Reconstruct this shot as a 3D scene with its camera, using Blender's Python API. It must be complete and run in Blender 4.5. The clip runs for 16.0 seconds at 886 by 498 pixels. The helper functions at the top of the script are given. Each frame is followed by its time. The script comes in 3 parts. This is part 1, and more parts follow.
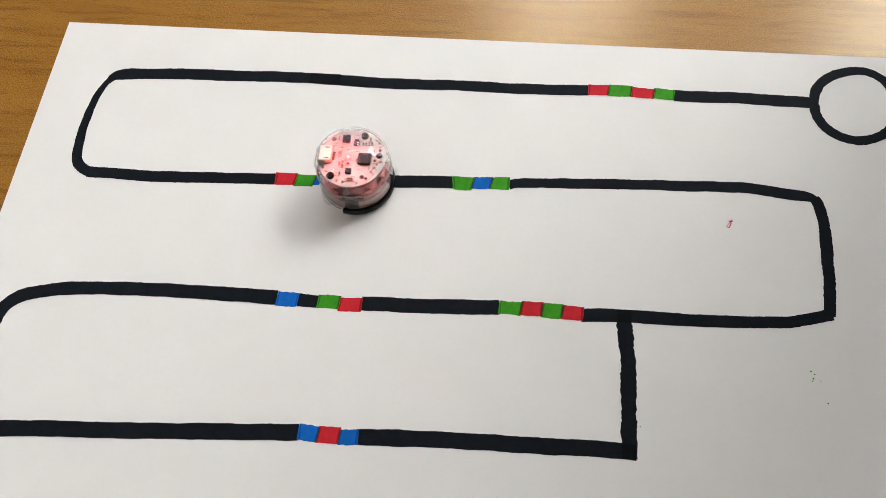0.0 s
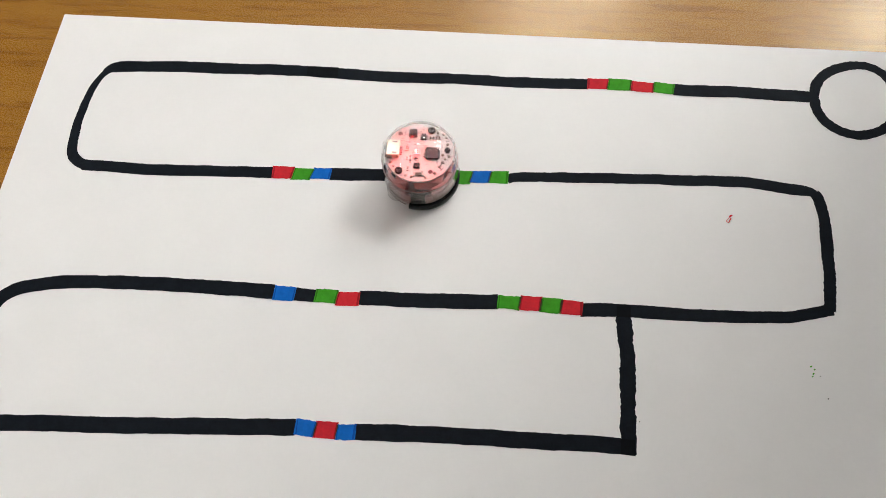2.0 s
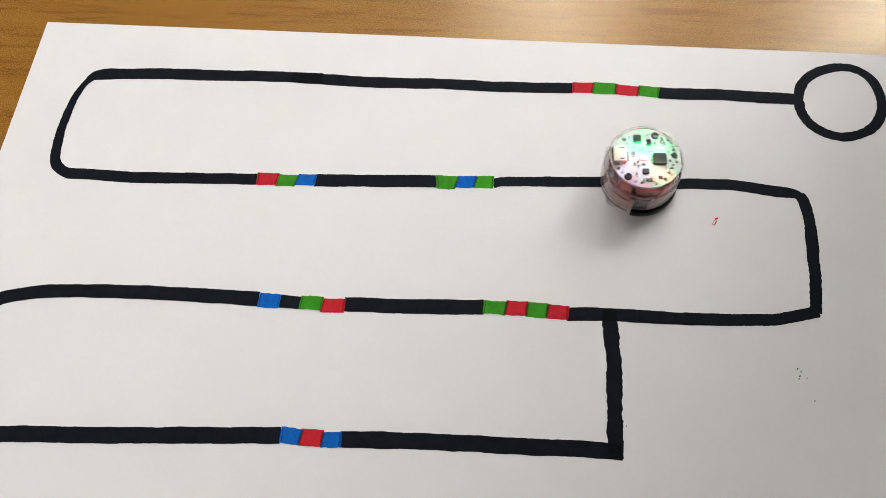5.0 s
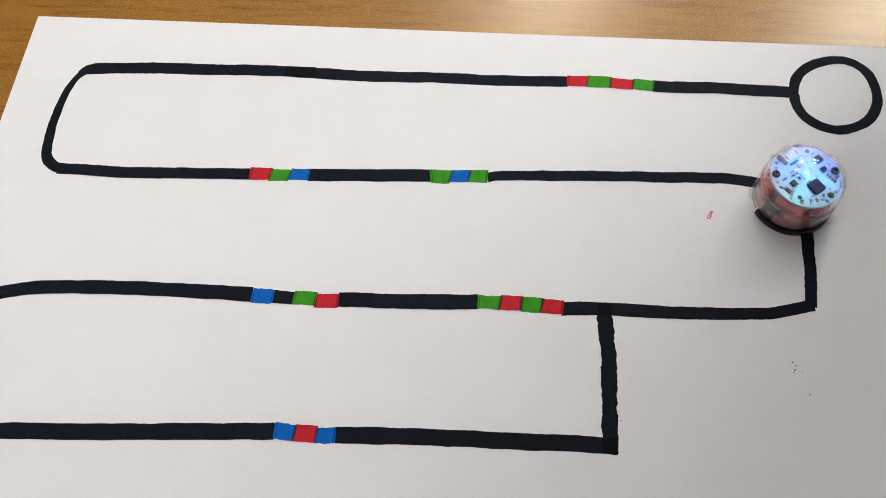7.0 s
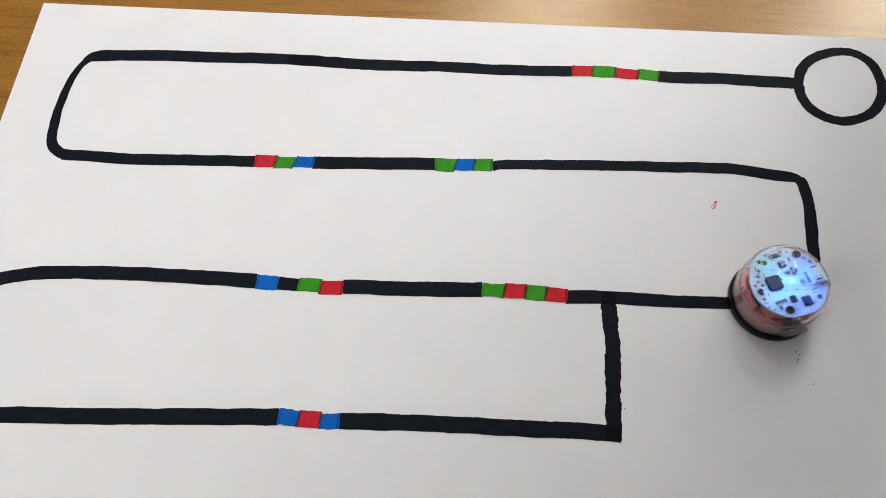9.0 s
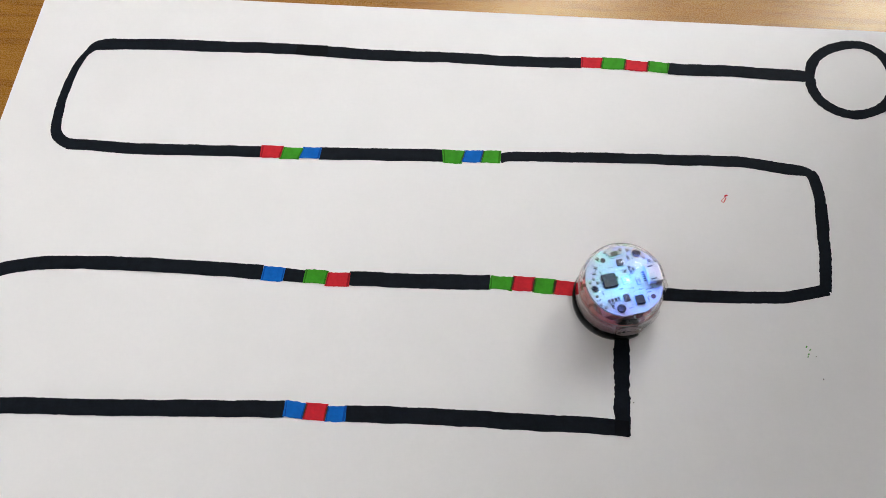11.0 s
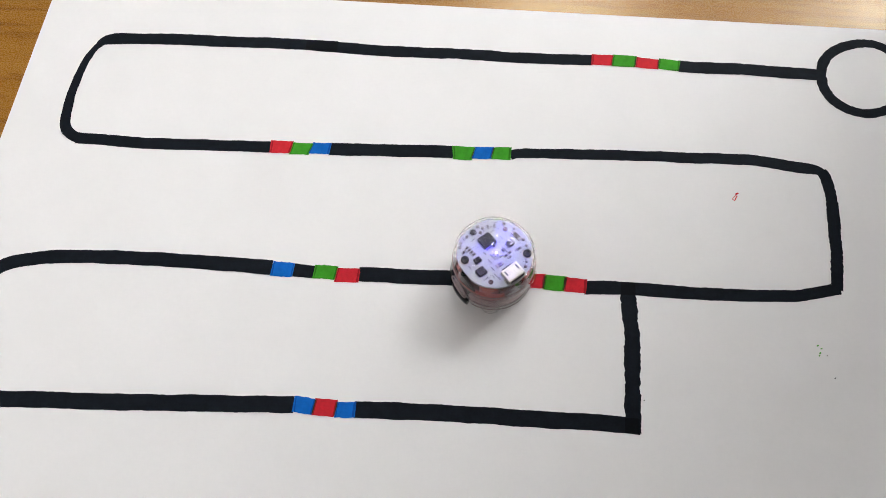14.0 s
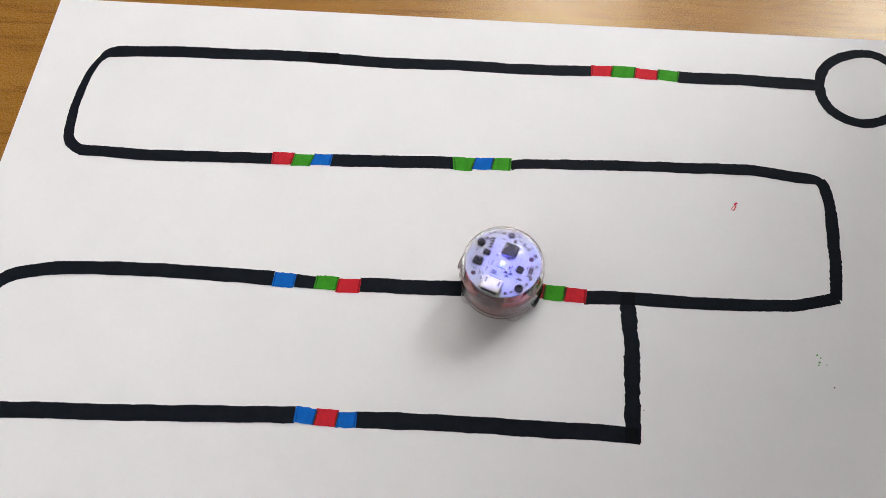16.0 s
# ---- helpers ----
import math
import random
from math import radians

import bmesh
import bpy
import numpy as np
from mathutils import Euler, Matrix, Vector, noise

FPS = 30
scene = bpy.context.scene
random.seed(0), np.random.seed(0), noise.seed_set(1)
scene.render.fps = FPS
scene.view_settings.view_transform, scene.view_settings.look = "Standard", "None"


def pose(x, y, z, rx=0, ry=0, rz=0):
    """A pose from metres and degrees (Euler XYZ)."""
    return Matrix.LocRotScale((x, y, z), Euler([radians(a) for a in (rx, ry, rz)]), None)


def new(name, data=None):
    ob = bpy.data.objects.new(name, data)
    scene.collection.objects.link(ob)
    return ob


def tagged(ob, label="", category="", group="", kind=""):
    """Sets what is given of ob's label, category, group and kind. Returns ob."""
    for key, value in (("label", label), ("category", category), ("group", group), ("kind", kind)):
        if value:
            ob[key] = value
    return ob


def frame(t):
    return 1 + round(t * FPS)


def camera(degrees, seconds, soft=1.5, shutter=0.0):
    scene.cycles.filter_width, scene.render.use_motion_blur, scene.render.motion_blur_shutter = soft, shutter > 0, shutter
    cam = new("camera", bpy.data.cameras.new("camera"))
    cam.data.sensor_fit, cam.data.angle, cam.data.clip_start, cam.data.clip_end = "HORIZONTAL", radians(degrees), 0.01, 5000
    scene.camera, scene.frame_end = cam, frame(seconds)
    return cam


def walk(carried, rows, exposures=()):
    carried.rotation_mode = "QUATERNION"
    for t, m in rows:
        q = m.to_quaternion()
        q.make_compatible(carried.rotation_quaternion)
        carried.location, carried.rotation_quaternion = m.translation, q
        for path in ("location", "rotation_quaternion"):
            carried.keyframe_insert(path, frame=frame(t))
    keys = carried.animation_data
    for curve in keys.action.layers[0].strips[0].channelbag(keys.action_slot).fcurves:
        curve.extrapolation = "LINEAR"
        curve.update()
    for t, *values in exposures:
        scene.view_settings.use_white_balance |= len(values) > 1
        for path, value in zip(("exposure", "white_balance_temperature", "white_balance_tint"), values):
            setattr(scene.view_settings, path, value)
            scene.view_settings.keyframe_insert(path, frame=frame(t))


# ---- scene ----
# A line-following toy robot drives over a marker track on a sheet of paper on an office table.
MM = 0.001
cam = camera(57.0, 16.0, soft=0.6, shutter=0.5)
walk(cam, [
    (0.0, pose(0.1630, -0.2013, 0.2336, 26.428, 1.462, 4.475)),
    (0.5, pose(0.1631, -0.2014, 0.2333, 26.274, 1.575, 4.555)),
    (1.0, pose(0.1626, -0.2018, 0.2329, 26.253, 1.405, 4.529)),
    (1.5, pose(0.1633, -0.2017, 0.2322, 26.248, 1.355, 4.496)),
    (2.0, pose(0.1625, -0.2016, 0.2315, 26.276, 1.211, 4.466)),
    (2.5, pose(0.1637, -0.2021, 0.2323, 26.752, 1.167, 4.270)),
    (3.0, pose(0.1639, -0.2022, 0.2331, 27.003, 1.237, 4.223)),
    (3.5, pose(0.1645, -0.2012, 0.2329, 26.957, 1.326, 4.144)),
    (4.0, pose(0.1643, -0.2012, 0.2319, 26.731, 1.253, 4.092)),
    (6.5, pose(0.1667, -0.2000, 0.2303, 26.435, 0.985, 3.422)),
    (7.0, pose(0.1659, -0.2002, 0.2298, 26.190, 0.949, 3.548)),
    (7.5, pose(0.1654, -0.2005, 0.2290, 25.911, 0.796, 3.599)),
    (8.0, pose(0.1653, -0.2023, 0.2285, 25.865, 0.721, 3.685)),
    (8.5, pose(0.1650, -0.2030, 0.2291, 26.049, 0.821, 3.797)),
    (11.0, pose(0.1624, -0.2032, 0.2264, 25.701, 0.655, 4.194)),
    (11.5, pose(0.1614, -0.2040, 0.2268, 25.830, 0.624, 4.287)),
    (12.0, pose(0.1612, -0.2036, 0.2274, 26.120, 0.713, 4.338)),
    (12.5, pose(0.1618, -0.2029, 0.2276, 26.140, 0.852, 4.365)),
    (13.0, pose(0.1605, -0.2029, 0.2264, 25.930, 0.723, 4.420)),
    (13.5, pose(0.1606, -0.2030, 0.2260, 25.718, 0.723, 4.497)),
    (14.0, pose(0.1597, -0.2042, 0.2252, 25.734, 0.567, 4.542)),
    (14.5, pose(0.1592, -0.2046, 0.2252, 25.820, 0.486, 4.569)),
    (15.0, pose(0.1599, -0.2037, 0.2261, 26.089, 0.675, 4.554)),
    (15.5, pose(0.1603, -0.2036, 0.2272, 26.380, 0.779, 4.454)),
    (16.0, pose(0.1605, -0.2040, 0.2269, 26.270, 0.815, 4.525)),
], exposures=[(0.0, 0.0, 6600, 8), (4.2, 0.0, 6600, 8), (6.5, 0.0, 6500, 10), (11.0, 0.0, 6400, 10), (12.5, 0.02, 6400, 10), (13.0, 0.05, 6400, 10),
              (13.5, 0.12, 6400, 10), (14.5, 0.06, 6400, 10), (15.5, 0.0, 6400, 10), (16.0, 0.0, 6400, 10)])

# ---- world: a closed office room, lit by unseen ceiling lights alone ----
world = bpy.data.worlds.new("world")
scene.world = world
world.use_nodes = True
world.node_tree.nodes["Background"].inputs["Color"].default_value = (0.5, 0.5, 0.5, 1)
world.node_tree.nodes["Background"].inputs["Strength"].default_value = 0.05


# ---- materials ----
class Nodes:
    """A small builder of node materials."""

    def __init__(self, name):
        self.mat = bpy.data.materials.new(name)
        self.mat.use_nodes = True
        self.tree = self.mat.node_tree
        self.bsdf = self.tree.nodes["Principled BSDF"]
        self.coords = None

    def add(self, kind, **values):
        n = self.tree.nodes.new(kind)
        for key, value in values.items():
            n.inputs[key.replace("_", " ")].default_value = value
        return n

    def link(self, a, b):
        self.tree.links.new(a, b)

    def vector(self, scale=(1, 1, 1), turn=0.0):
        if self.coords is None:
            self.coords = self.add("ShaderNodeTexCoord")
        m = self.add("ShaderNodeMapping", Scale=scale, Rotation=(0, 0, turn))
        self.link(self.coords.outputs["Object"], m.inputs["Vector"])
        return m.outputs["Vector"]

    def noise(self, size, detail=3.0, rough=0.55, stretch=(1, 1, 1), turn=0.0, distortion=0.0):
        """Noise with features of about `size` metres."""
        n = self.add("ShaderNodeTexNoise", Scale=1.0 / size, Detail=detail, Roughness=rough, Distortion=distortion)
        self.link(self.vector(stretch, turn), n.inputs["Vector"])
        return n.outputs["Fac"]

    def ramp(self, fac, *stops):
        r = self.tree.nodes.new("ShaderNodeValToRGB")
        e = r.color_ramp.elements
        e[0].position, e[0].color = stops[0][0], (*stops[0][1], 1)
        e[1].position, e[1].color = stops[-1][0], (*stops[-1][1], 1)
        for at, colour in stops[1:-1]:
            e.new(at).color = (*colour, 1)
        self.link(fac, r.inputs["Fac"])
        return r.outputs["Color"]

    def mix(self, fac, a, b, blend="MIX"):
        m = self.tree.nodes.new("ShaderNodeMix")
        m.data_type, m.blend_type = "RGBA", blend
        for socket, value in ((m.inputs[0], fac), (m.inputs[6], a), (m.inputs[7], b)):
            if isinstance(value, bpy.types.NodeSocket):
                self.link(value, socket)
            else:
                socket.default_value = value if isinstance(value, float) else (*value, 1)
        return m.outputs[2]

    def bump(self, height, strength, distance):
        b = self.add("ShaderNodeBump", Strength=strength, Distance=distance)
        self.link(height, b.inputs["Height"])
        if self.bsdf.inputs["Normal"].links:
            self.link(self.bsdf.inputs["Normal"].links[0].from_socket, b.inputs["Normal"])
        self.link(b.outputs["Normal"], self.bsdf.inputs["Normal"])

    def set(self, **values):
        for key, value in values.items():
            socket = self.bsdf.inputs[key.replace("_", " ")]
            if isinstance(value, bpy.types.NodeSocket):
                self.link(value, socket)
            else:
                socket.default_value = (*value, 1) if isinstance(value, tuple) else value
        return self


def scaled(c, k):
    return tuple(v * k for v in c)


def plain(name, colour, rough=0.5, metal=0.0, size=0.01, vary=0.12, bump=0.0, **more):
    """A surface of one colour with variation at two scales."""
    n = Nodes(name)
    a = n.ramp(n.noise(size), (0.3, scaled(colour, 1 - vary)), (0.7, scaled(colour, 1 + vary)))
    b = n.mix(n.noise(size * 0.12), a, scaled(colour, 1 - vary * 0.7))
    n.set(Base_Color=n.mix(0.5, a, b), Roughness=rough, Metallic=metal, **more)
    if bump:
        n.bump(n.noise(size * 0.1), 0.4, bump)
    return n.mat


def wood_laminate():
    n = Nodes("wood_laminate")
    broad = n.noise(0.016, 4, 0.6, (0.14, 1, 1), -0.06, 0.6)
    fine = n.noise(0.0030, 5, 0.65, (0.07, 1, 1), -0.06, 0.5)
    fleck = n.noise(0.0007, 3, 0.65, (0.25, 1, 1), -0.06)
    col = n.ramp(broad, (0.3, (0.250, 0.102, 0.012)), (0.5, (0.288, 0.124, 0.016)), (0.72, (0.330, 0.150, 0.022)))
    col = n.mix(n.ramp(fine, (0.38, (0.65, 0.65, 0.65)), (0.49, (0, 0, 0))), col, (0.180, 0.064, 0.008))
    col = n.mix(n.ramp(fleck, (0.5, (0, 0, 0)), (0.75, (0.5, 0.5, 0.5))), col, (0.175, 0.060, 0.008))
    sheen = n.ramp(n.noise(0.0005, 2, 0.7), (0.36, (0.15, 0.15, 0.15)), (0.64, (0.40, 0.40, 0.40)))
    n.set(Base_Color=col, Roughness=sheen, Specular_IOR_Level=0.72, Specular_Tint=(1.0, 0.87, 0.58))
    n.bump(n.noise(0.0006, 3, 0.7), 0.6, 0.00005)
    n.bump(fine, 0.1, 0.00005)
    return n.mat


def paper_stock():
    n = Nodes("paper_stock")
    col = n.ramp(n.noise(0.02, 5, 0.6), (0.3, (0.800, 0.790, 0.775)), (0.7, (0.825, 0.815, 0.800)))
    col = n.mix(n.ramp(n.noise(0.0015, 4, 0.7), (0.4, (0, 0, 0)), (0.75, (0.35, 0.35, 0.35))), col, (0.77, 0.765, 0.76))
    n.set(Base_Color=col, Roughness=0.85, Specular_IOR_Level=0.2)
    n.bump(n.noise(0.0009, 4, 0.6), 0.25, 0.00004)
    n.bump(n.noise(0.05, 2, 0.5), 0.2, 0.0006)
    return n.mat


def marker_ink(name, colour, streak, depth):
    """Felt marker ink: streaks along and across the stroke, paler where the felt ran dry."""
    n = Nodes(name)
    a = n.noise(0.003, 4, 0.65)
    b = n.noise(0.0007, 3, 0.6)
    col = n.ramp(a, (0.3, scaled(colour, 1 - depth)), (0.7, scaled(colour, 1 + depth * 0.6)))
    col = n.mix(n.ramp(b, (0.5, (0, 0, 0)), (0.8, (0.4, 0.4, 0.4))), col, streak)
    n.set(Base_Color=col, Roughness=0.7, Specular_IOR_Level=0.08)
    n.bump(b, 0.2, 0.00003)
    return n.mat


def clear_plastic(name, tint, rough):
    n = Nodes(name)
    n.set(Base_Color=tint, Roughness=rough, Transmission_Weight=1.0, IOR=1.26, Specular_IOR_Level=0.5)
    n.bump(n.noise(0.004, 2, 0.5), 0.12, 0.0002)
    return n.mat


def thin_plastic(name, tint, rough):
    """A thin clear wall: light goes straight through, with a gloss on top."""
    n = Nodes(name)
    out = n.tree.nodes["Material Output"]
    see = n.add("ShaderNodeBsdfTransparent", Color=(*tint, 1))
    shine = n.add("ShaderNodeBsdfGlossy", Roughness=rough)
    weight = n.add("ShaderNodeLayerWeight", Blend=0.5)
    gloss = n.ramp(weight.outputs["Facing"], (0.0, (0.05, 0.05, 0.05)), (0.55, (0.12, 0.12, 0.12)), (0.8, (0.30, 0.30, 0.30)), (1.0, (0.9, 0.9, 0.9)))
    both = n.add("ShaderNodeMixShader")
    n.link(gloss, both.inputs["Fac"])
    n.link(see.outputs["BSDF"], both.inputs[1])
    n.link(shine.outputs["BSDF"], both.inputs[2])
    n.link(both.outputs["Shader"], out.inputs["Surface"])
    bump = n.add("ShaderNodeBump", Strength=0.3, Distance=0.0004)
    n.link(n.noise(0.003, 2, 0.5), bump.inputs["Height"])
    n.link(bump.outputs["Normal"], shine.inputs["Normal"])
    return n.mat


def bloom_skin():
    """A clear skin with a slight milkiness, that lights up with what glows under it to imitate bloom."""
    n = Nodes("bloom_skin")
    see = n.add("ShaderNodeBsdfTransparent", Color=(1, 1, 1, 1))
    milk = n.add("ShaderNodeBsdfTranslucent", Color=(0.9, 0.9, 0.9, 1))
    both = n.add("ShaderNodeMixShader", Fac=0.03)
    n.link(see.outputs["BSDF"], both.inputs[1])
    n.link(milk.outputs["BSDF"], both.inputs[2])
    n.link(both.outputs["Shader"], n.tree.nodes["Material Output"].inputs["Surface"])
    return n.mat


def light_source(name, colour, strength):
    n = Nodes(name)
    n.set(Base_Color=colour, Emission_Color=colour, Emission_Strength=strength, Roughness=0.5)
    return n.mat


WOOD = wood_laminate()
PAPER = paper_stock()
BLACK_INK = marker_ink("black_marker_ink", (0.0066, 0.0090, 0.0130), (0.011, 0.0145, 0.020), 0.25)
RED_INK = marker_ink("red_marker_ink", (0.57, 0.022, 0.032), (0.42, 0.014, 0.022), 0.16)
GREEN_INK = marker_ink("green_marker_ink", (0.047, 0.29, 0.018), (0.033, 0.21, 0.012), 0.22)
BLUE_INK = marker_ink("blue_marker_ink", (0.006, 0.125, 0.50), (0.005, 0.085, 0.38), 0.16)
RED_DOUBLE = marker_ink("red_ink_two_coats", (0.30, 0.012, 0.018), (0.24, 0.010, 0.015), 0.2)
GREEN_DOUBLE = marker_ink("green_ink_two_coats", (0.026, 0.16, 0.007), (0.02, 0.12, 0.006), 0.2)
BLUE_DOUBLE = marker_ink("blue_ink_two_coats", (0.004, 0.070, 0.32), (0.004, 0.055, 0.26), 0.2)
DARK_MIX_INK = marker_ink("overlapped_marker_ink", (0.045, 0.03, 0.014), (0.03, 0.02, 0.012), 0.3)
CLEAR = clear_plastic("clear_plastic", (0.97, 0.965, 0.96), 0.03)
THIN_CLEAR = thin_plastic("thin_clear_plastic", (0.95, 0.94, 0.935), 0.06)
SOLDER_MASK = plain("white_solder_mask", (0.40, 0.415, 0.405), 0.4, 0, 0.006, 0.04)
CHIP = plain("black_chip_resin", (0.020, 0.018, 0.020), 0.45, 0, 0.002, 0.2, Specular_IOR_Level=0.3)
TIN = plain("tinned_metal", (0.34, 0.33, 0.30), 0.3, 1.0, 0.002, 0.15)
PORT_METAL = plain("dull_brownish_metal", (0.20, 0.18, 0.15), 0.4, 0.8, 0.002, 0.2)
BRASSY = plain("gold_plated_pad", (0.52, 0.46, 0.36), 0.35, 1.0, 0.002, 0.15)
SCREW_STEEL = plain("dark_screw_steel", (0.03, 0.03, 0.033), 0.4, 0.6, 0.001, 0.3)
CERAMIC_BROWN = plain("brown_ceramic", (0.055, 0.038, 0.03), 0.5, 0, 0.001, 0.2)
CERAMIC_GREY = plain("grey_ceramic", (0.14, 0.135, 0.125), 0.5, 0, 0.001, 0.2)
# dark print, legs and small bodies; also the painted shade of the port's openings
DARK_DETAIL = plain("dark_detail", (0.05, 0.05, 0.06), 0.5, 0, 0.001, 0.2)
HOLE_SHADE = plain("dark_red_hole_shade", (0.035, 0.004, 0.006), 0.5, 0, 0.001, 0.2)
RED_PLASTIC = plain("pink_red_plastic", (0.58, 0.17, 0.16), 0.4, 0, 0.004, 0.15)
SKIRT_PINK = plain("pale_pink_plastic", (0.42, 0.21, 0.20), 0.3, 0, 0.004, 0.2)
PINK_GREY = plain("greyish_pink_plastic", (0.30, 0.20, 0.19), 0.5, 0, 0.004, 0.25)
BLACK_RUBBER = plain("glossy_black_plastic", (0.006, 0.006, 0.007), 0.1, 0, 0.003, 0.2, Specular_IOR_Level=0.22)
WHEEL_RUBBER = plain("dark_wheel_rubber", (0.045, 0.042, 0.042), 0.6, 0, 0.002, 0.2)
# pale button rings, and the painted glint of the clear shell's edges
PALE_AND_GLINT = plain("pale_plastic_and_glint", (0.36, 0.29, 0.28), 0.2, 0, 0.003, 0.12)
CREAM_METAL = plain("pale_port_plating", (0.60, 0.575, 0.49), 0.32, 0.55, 0.002, 0.12)
BLOOM = bloom_skin()
LED_RESIN = plain("white_led_resin", (0.55, 0.55, 0.53), 0.4, 0, 0.001, 0.1)
RED_GLOW = light_source("red_led_glow", (1.0, 0.035, 0.03), 58000.0)
GREEN_GLOW = light_source("green_led_glow", (0.02, 1.0, 0.22), 40000.0)
BLUE_GLOW = light_source("blue_led_glow", (0.05, 0.13, 1.0), 80000.0)
VIOLET_GLOW = light_source("violet_led_glow", (0.11, 0.085, 1.0), 30000.0)
WALL_PAINT = plain("wall_paint", (0.58, 0.57, 0.55), 0.8, 0, 0.3, 0.04, 0.0005)
CEILING_TILE = plain("ceiling_tile", (0.84, 0.83, 0.82), 0.9, 0, 0.05, 0.05, 0.001)
CARPET = plain("grey_carpet", (0.16, 0.155, 0.15), 0.95, 0, 0.05, 0.25, 0.002)
BLOCKER = plain("light_blocker_dark", (0.035, 0.036, 0.04), 0.95, 0, 0.01, 0.3, 0.0005)
WHITE_METAL = plain("white_enamel", (0.75, 0.75, 0.74), 0.35, 0, 0.05, 0.04)
TABLE_STEEL = plain("table_leg_steel", (0.10, 0.10, 0.10), 0.4, 0.6, 0.03, 0.15)
DIFFUSER = light_source("lamp_diffuser", (1.0, 0.985, 0.99), 25.4)


# ---- mesh helpers ----
def part(name, bm, material, parent=None, label="", smooth=False):
    """Links a bmesh as one mesh object, under a thing or a part where one is given."""
    bmesh.ops.recalc_face_normals(bm, faces=bm.faces)
    me = bpy.data.meshes.new(name)
    bm.to_mesh(me)
    bm.free()
    me.materials.append(material)
    if smooth:
        me.polygons.foreach_set("use_smooth", [True] * len(me.polygons))
        me.set_sharp_from_angle(angle=radians(40))
    ob = new(name, me)
    if parent:
        ob.parent = parent
    return tagged(ob, label)


def box(x, y, z, sx, sy, sz, bevel=0.0, turn=0.0, bm=None):
    """A box centred at x, y with its foot at z."""
    bm = bm or bmesh.new()
    m = Matrix.Translation((x, y, z + sz / 2)) @ Matrix.Rotation(radians(turn), 4, "Z") @ Matrix.Diagonal((sx, sy, sz, 1))
    made = bmesh.ops.create_cube(bm, size=1, matrix=m)["verts"]
    if bevel:
        edges = list({e for v in made for e in v.link_edges})
        bmesh.ops.bevel(bm, geom=edges, offset=bevel, segments=2, affect="EDGES", profile=0.5)
    return bm


def lathe(profile, a0=0.0, a1=360.0, steps=72, bm=None, centre=(0, 0)):
    """Turns a closed profile of (radius, z) about the upright axis, through the angles a0 to a1."""
    bm = bm or bmesh.new()
    full = abs(a1 - a0) >= 359.9
    n = steps if full else steps + 1
    rings = []
    for i in range(n):
        a = radians(a0 + (a1 - a0) * i / steps)
        rings.append([bm.verts.new((centre[0] + r * math.cos(a), centre[1] + r * math.sin(a), z)) for r, z in profile])
    k = len(profile)
    for i in range(steps if full else steps):
        p, q = rings[i], rings[(i + 1) % n]
        for j in range(k):
            bm.faces.new((p[j], p[(j + 1) % k], q[(j + 1) % k], q[j]))
    if not full:
        bm.faces.new(rings[0])
        bm.faces.new(rings[-1][::-1])
    bmesh.ops.remove_doubles(bm, verts=bm.verts, dist=1e-7)
    return bm


def disc_part(x, y, z, r, height, steps=20, bm=None):
    bm = bm or bmesh.new()
    bmesh.ops.create_cone(bm, cap_ends=True, segments=steps, radius1=r, radius2=r, depth=height,
                          matrix=Matrix.Translation((x, y, z + height / 2)))
    return bm


# ---- the room ----
def make_room():
    x0, x1, y0, y1, low, high, w = -2.6, 2.9, -2.2, 3.6, -0.75, 1.95, 0.12
    cx, cy, sx, sy = (x0 + x1) / 2, (y0 + y1) / 2, x1 - x0, y1 - y0
    tagged(part("floor", box(cx, cy, low - 0.1, sx + 2 * w, sy + 2 * w, 0.1), CARPET), "grey carpeted office floor", "floor", kind="structure")
    tagged(part("ceiling", box(cx, cy, high, sx + 2 * w, sy + 2 * w, 0.1), CEILING_TILE), "white tiled office ceiling", "ceiling", kind="structure")
    for name, x, y, a, b in (("wall_north", cx, y1 + w / 2, sx + 2 * w, w), ("wall_south", cx, y0 - w / 2, sx + 2 * w, w),
                             ("wall_east", x1 + w / 2, cy, w, sy), ("wall_west", x0 - w / 2, cy, w, sy)):
        tagged(part(name, box(x, y, low, a, b, high - low), WALL_PAINT), "off-white painted office wall", "wall", kind="structure")


def make_ceiling_light(x, y, sx, sy):
    """A troffer under the ceiling: a white metal frame round a glowing diffuser."""
    root = new("ceiling_light")
    root.location = (x, y, 1.95)
    bm = bmesh.new()
    for dx, dy, a, b in ((0, sy / 2 + 0.015, sx + 0.06, 0.03), (0, -sy / 2 - 0.015, sx + 0.06, 0.03),
                         (sx / 2 + 0.015, 0, 0.03, sy), (-sx / 2 - 0.015, 0, 0.03, sy)):
        box(dx, dy, -0.03, a, b, 0.028, bm=bm)
    part("frame", bm, WHITE_METAL, root)
    part("diffuser", box(0, 0, -0.022, sx, sy, 0.015), DIFFUSER, root, "glowing white diffuser panel")
    return tagged(root, "unseen white fluorescent light fixed to the ceiling", "ceiling light", group="ceiling lights")


def make_light_blocker():
    """A low dark panel, added out of view to shade the sheet's near right corner."""
    bm = box(0.397, -0.179, 0.0, 0.03, 0.562, 0.67, 0.004)
    tagged(part("light_blocker", bm, BLOCKER), "dark panel added out of view to shade the sheet", "partition", kind="structure")


make_room()
make_light_blocker()
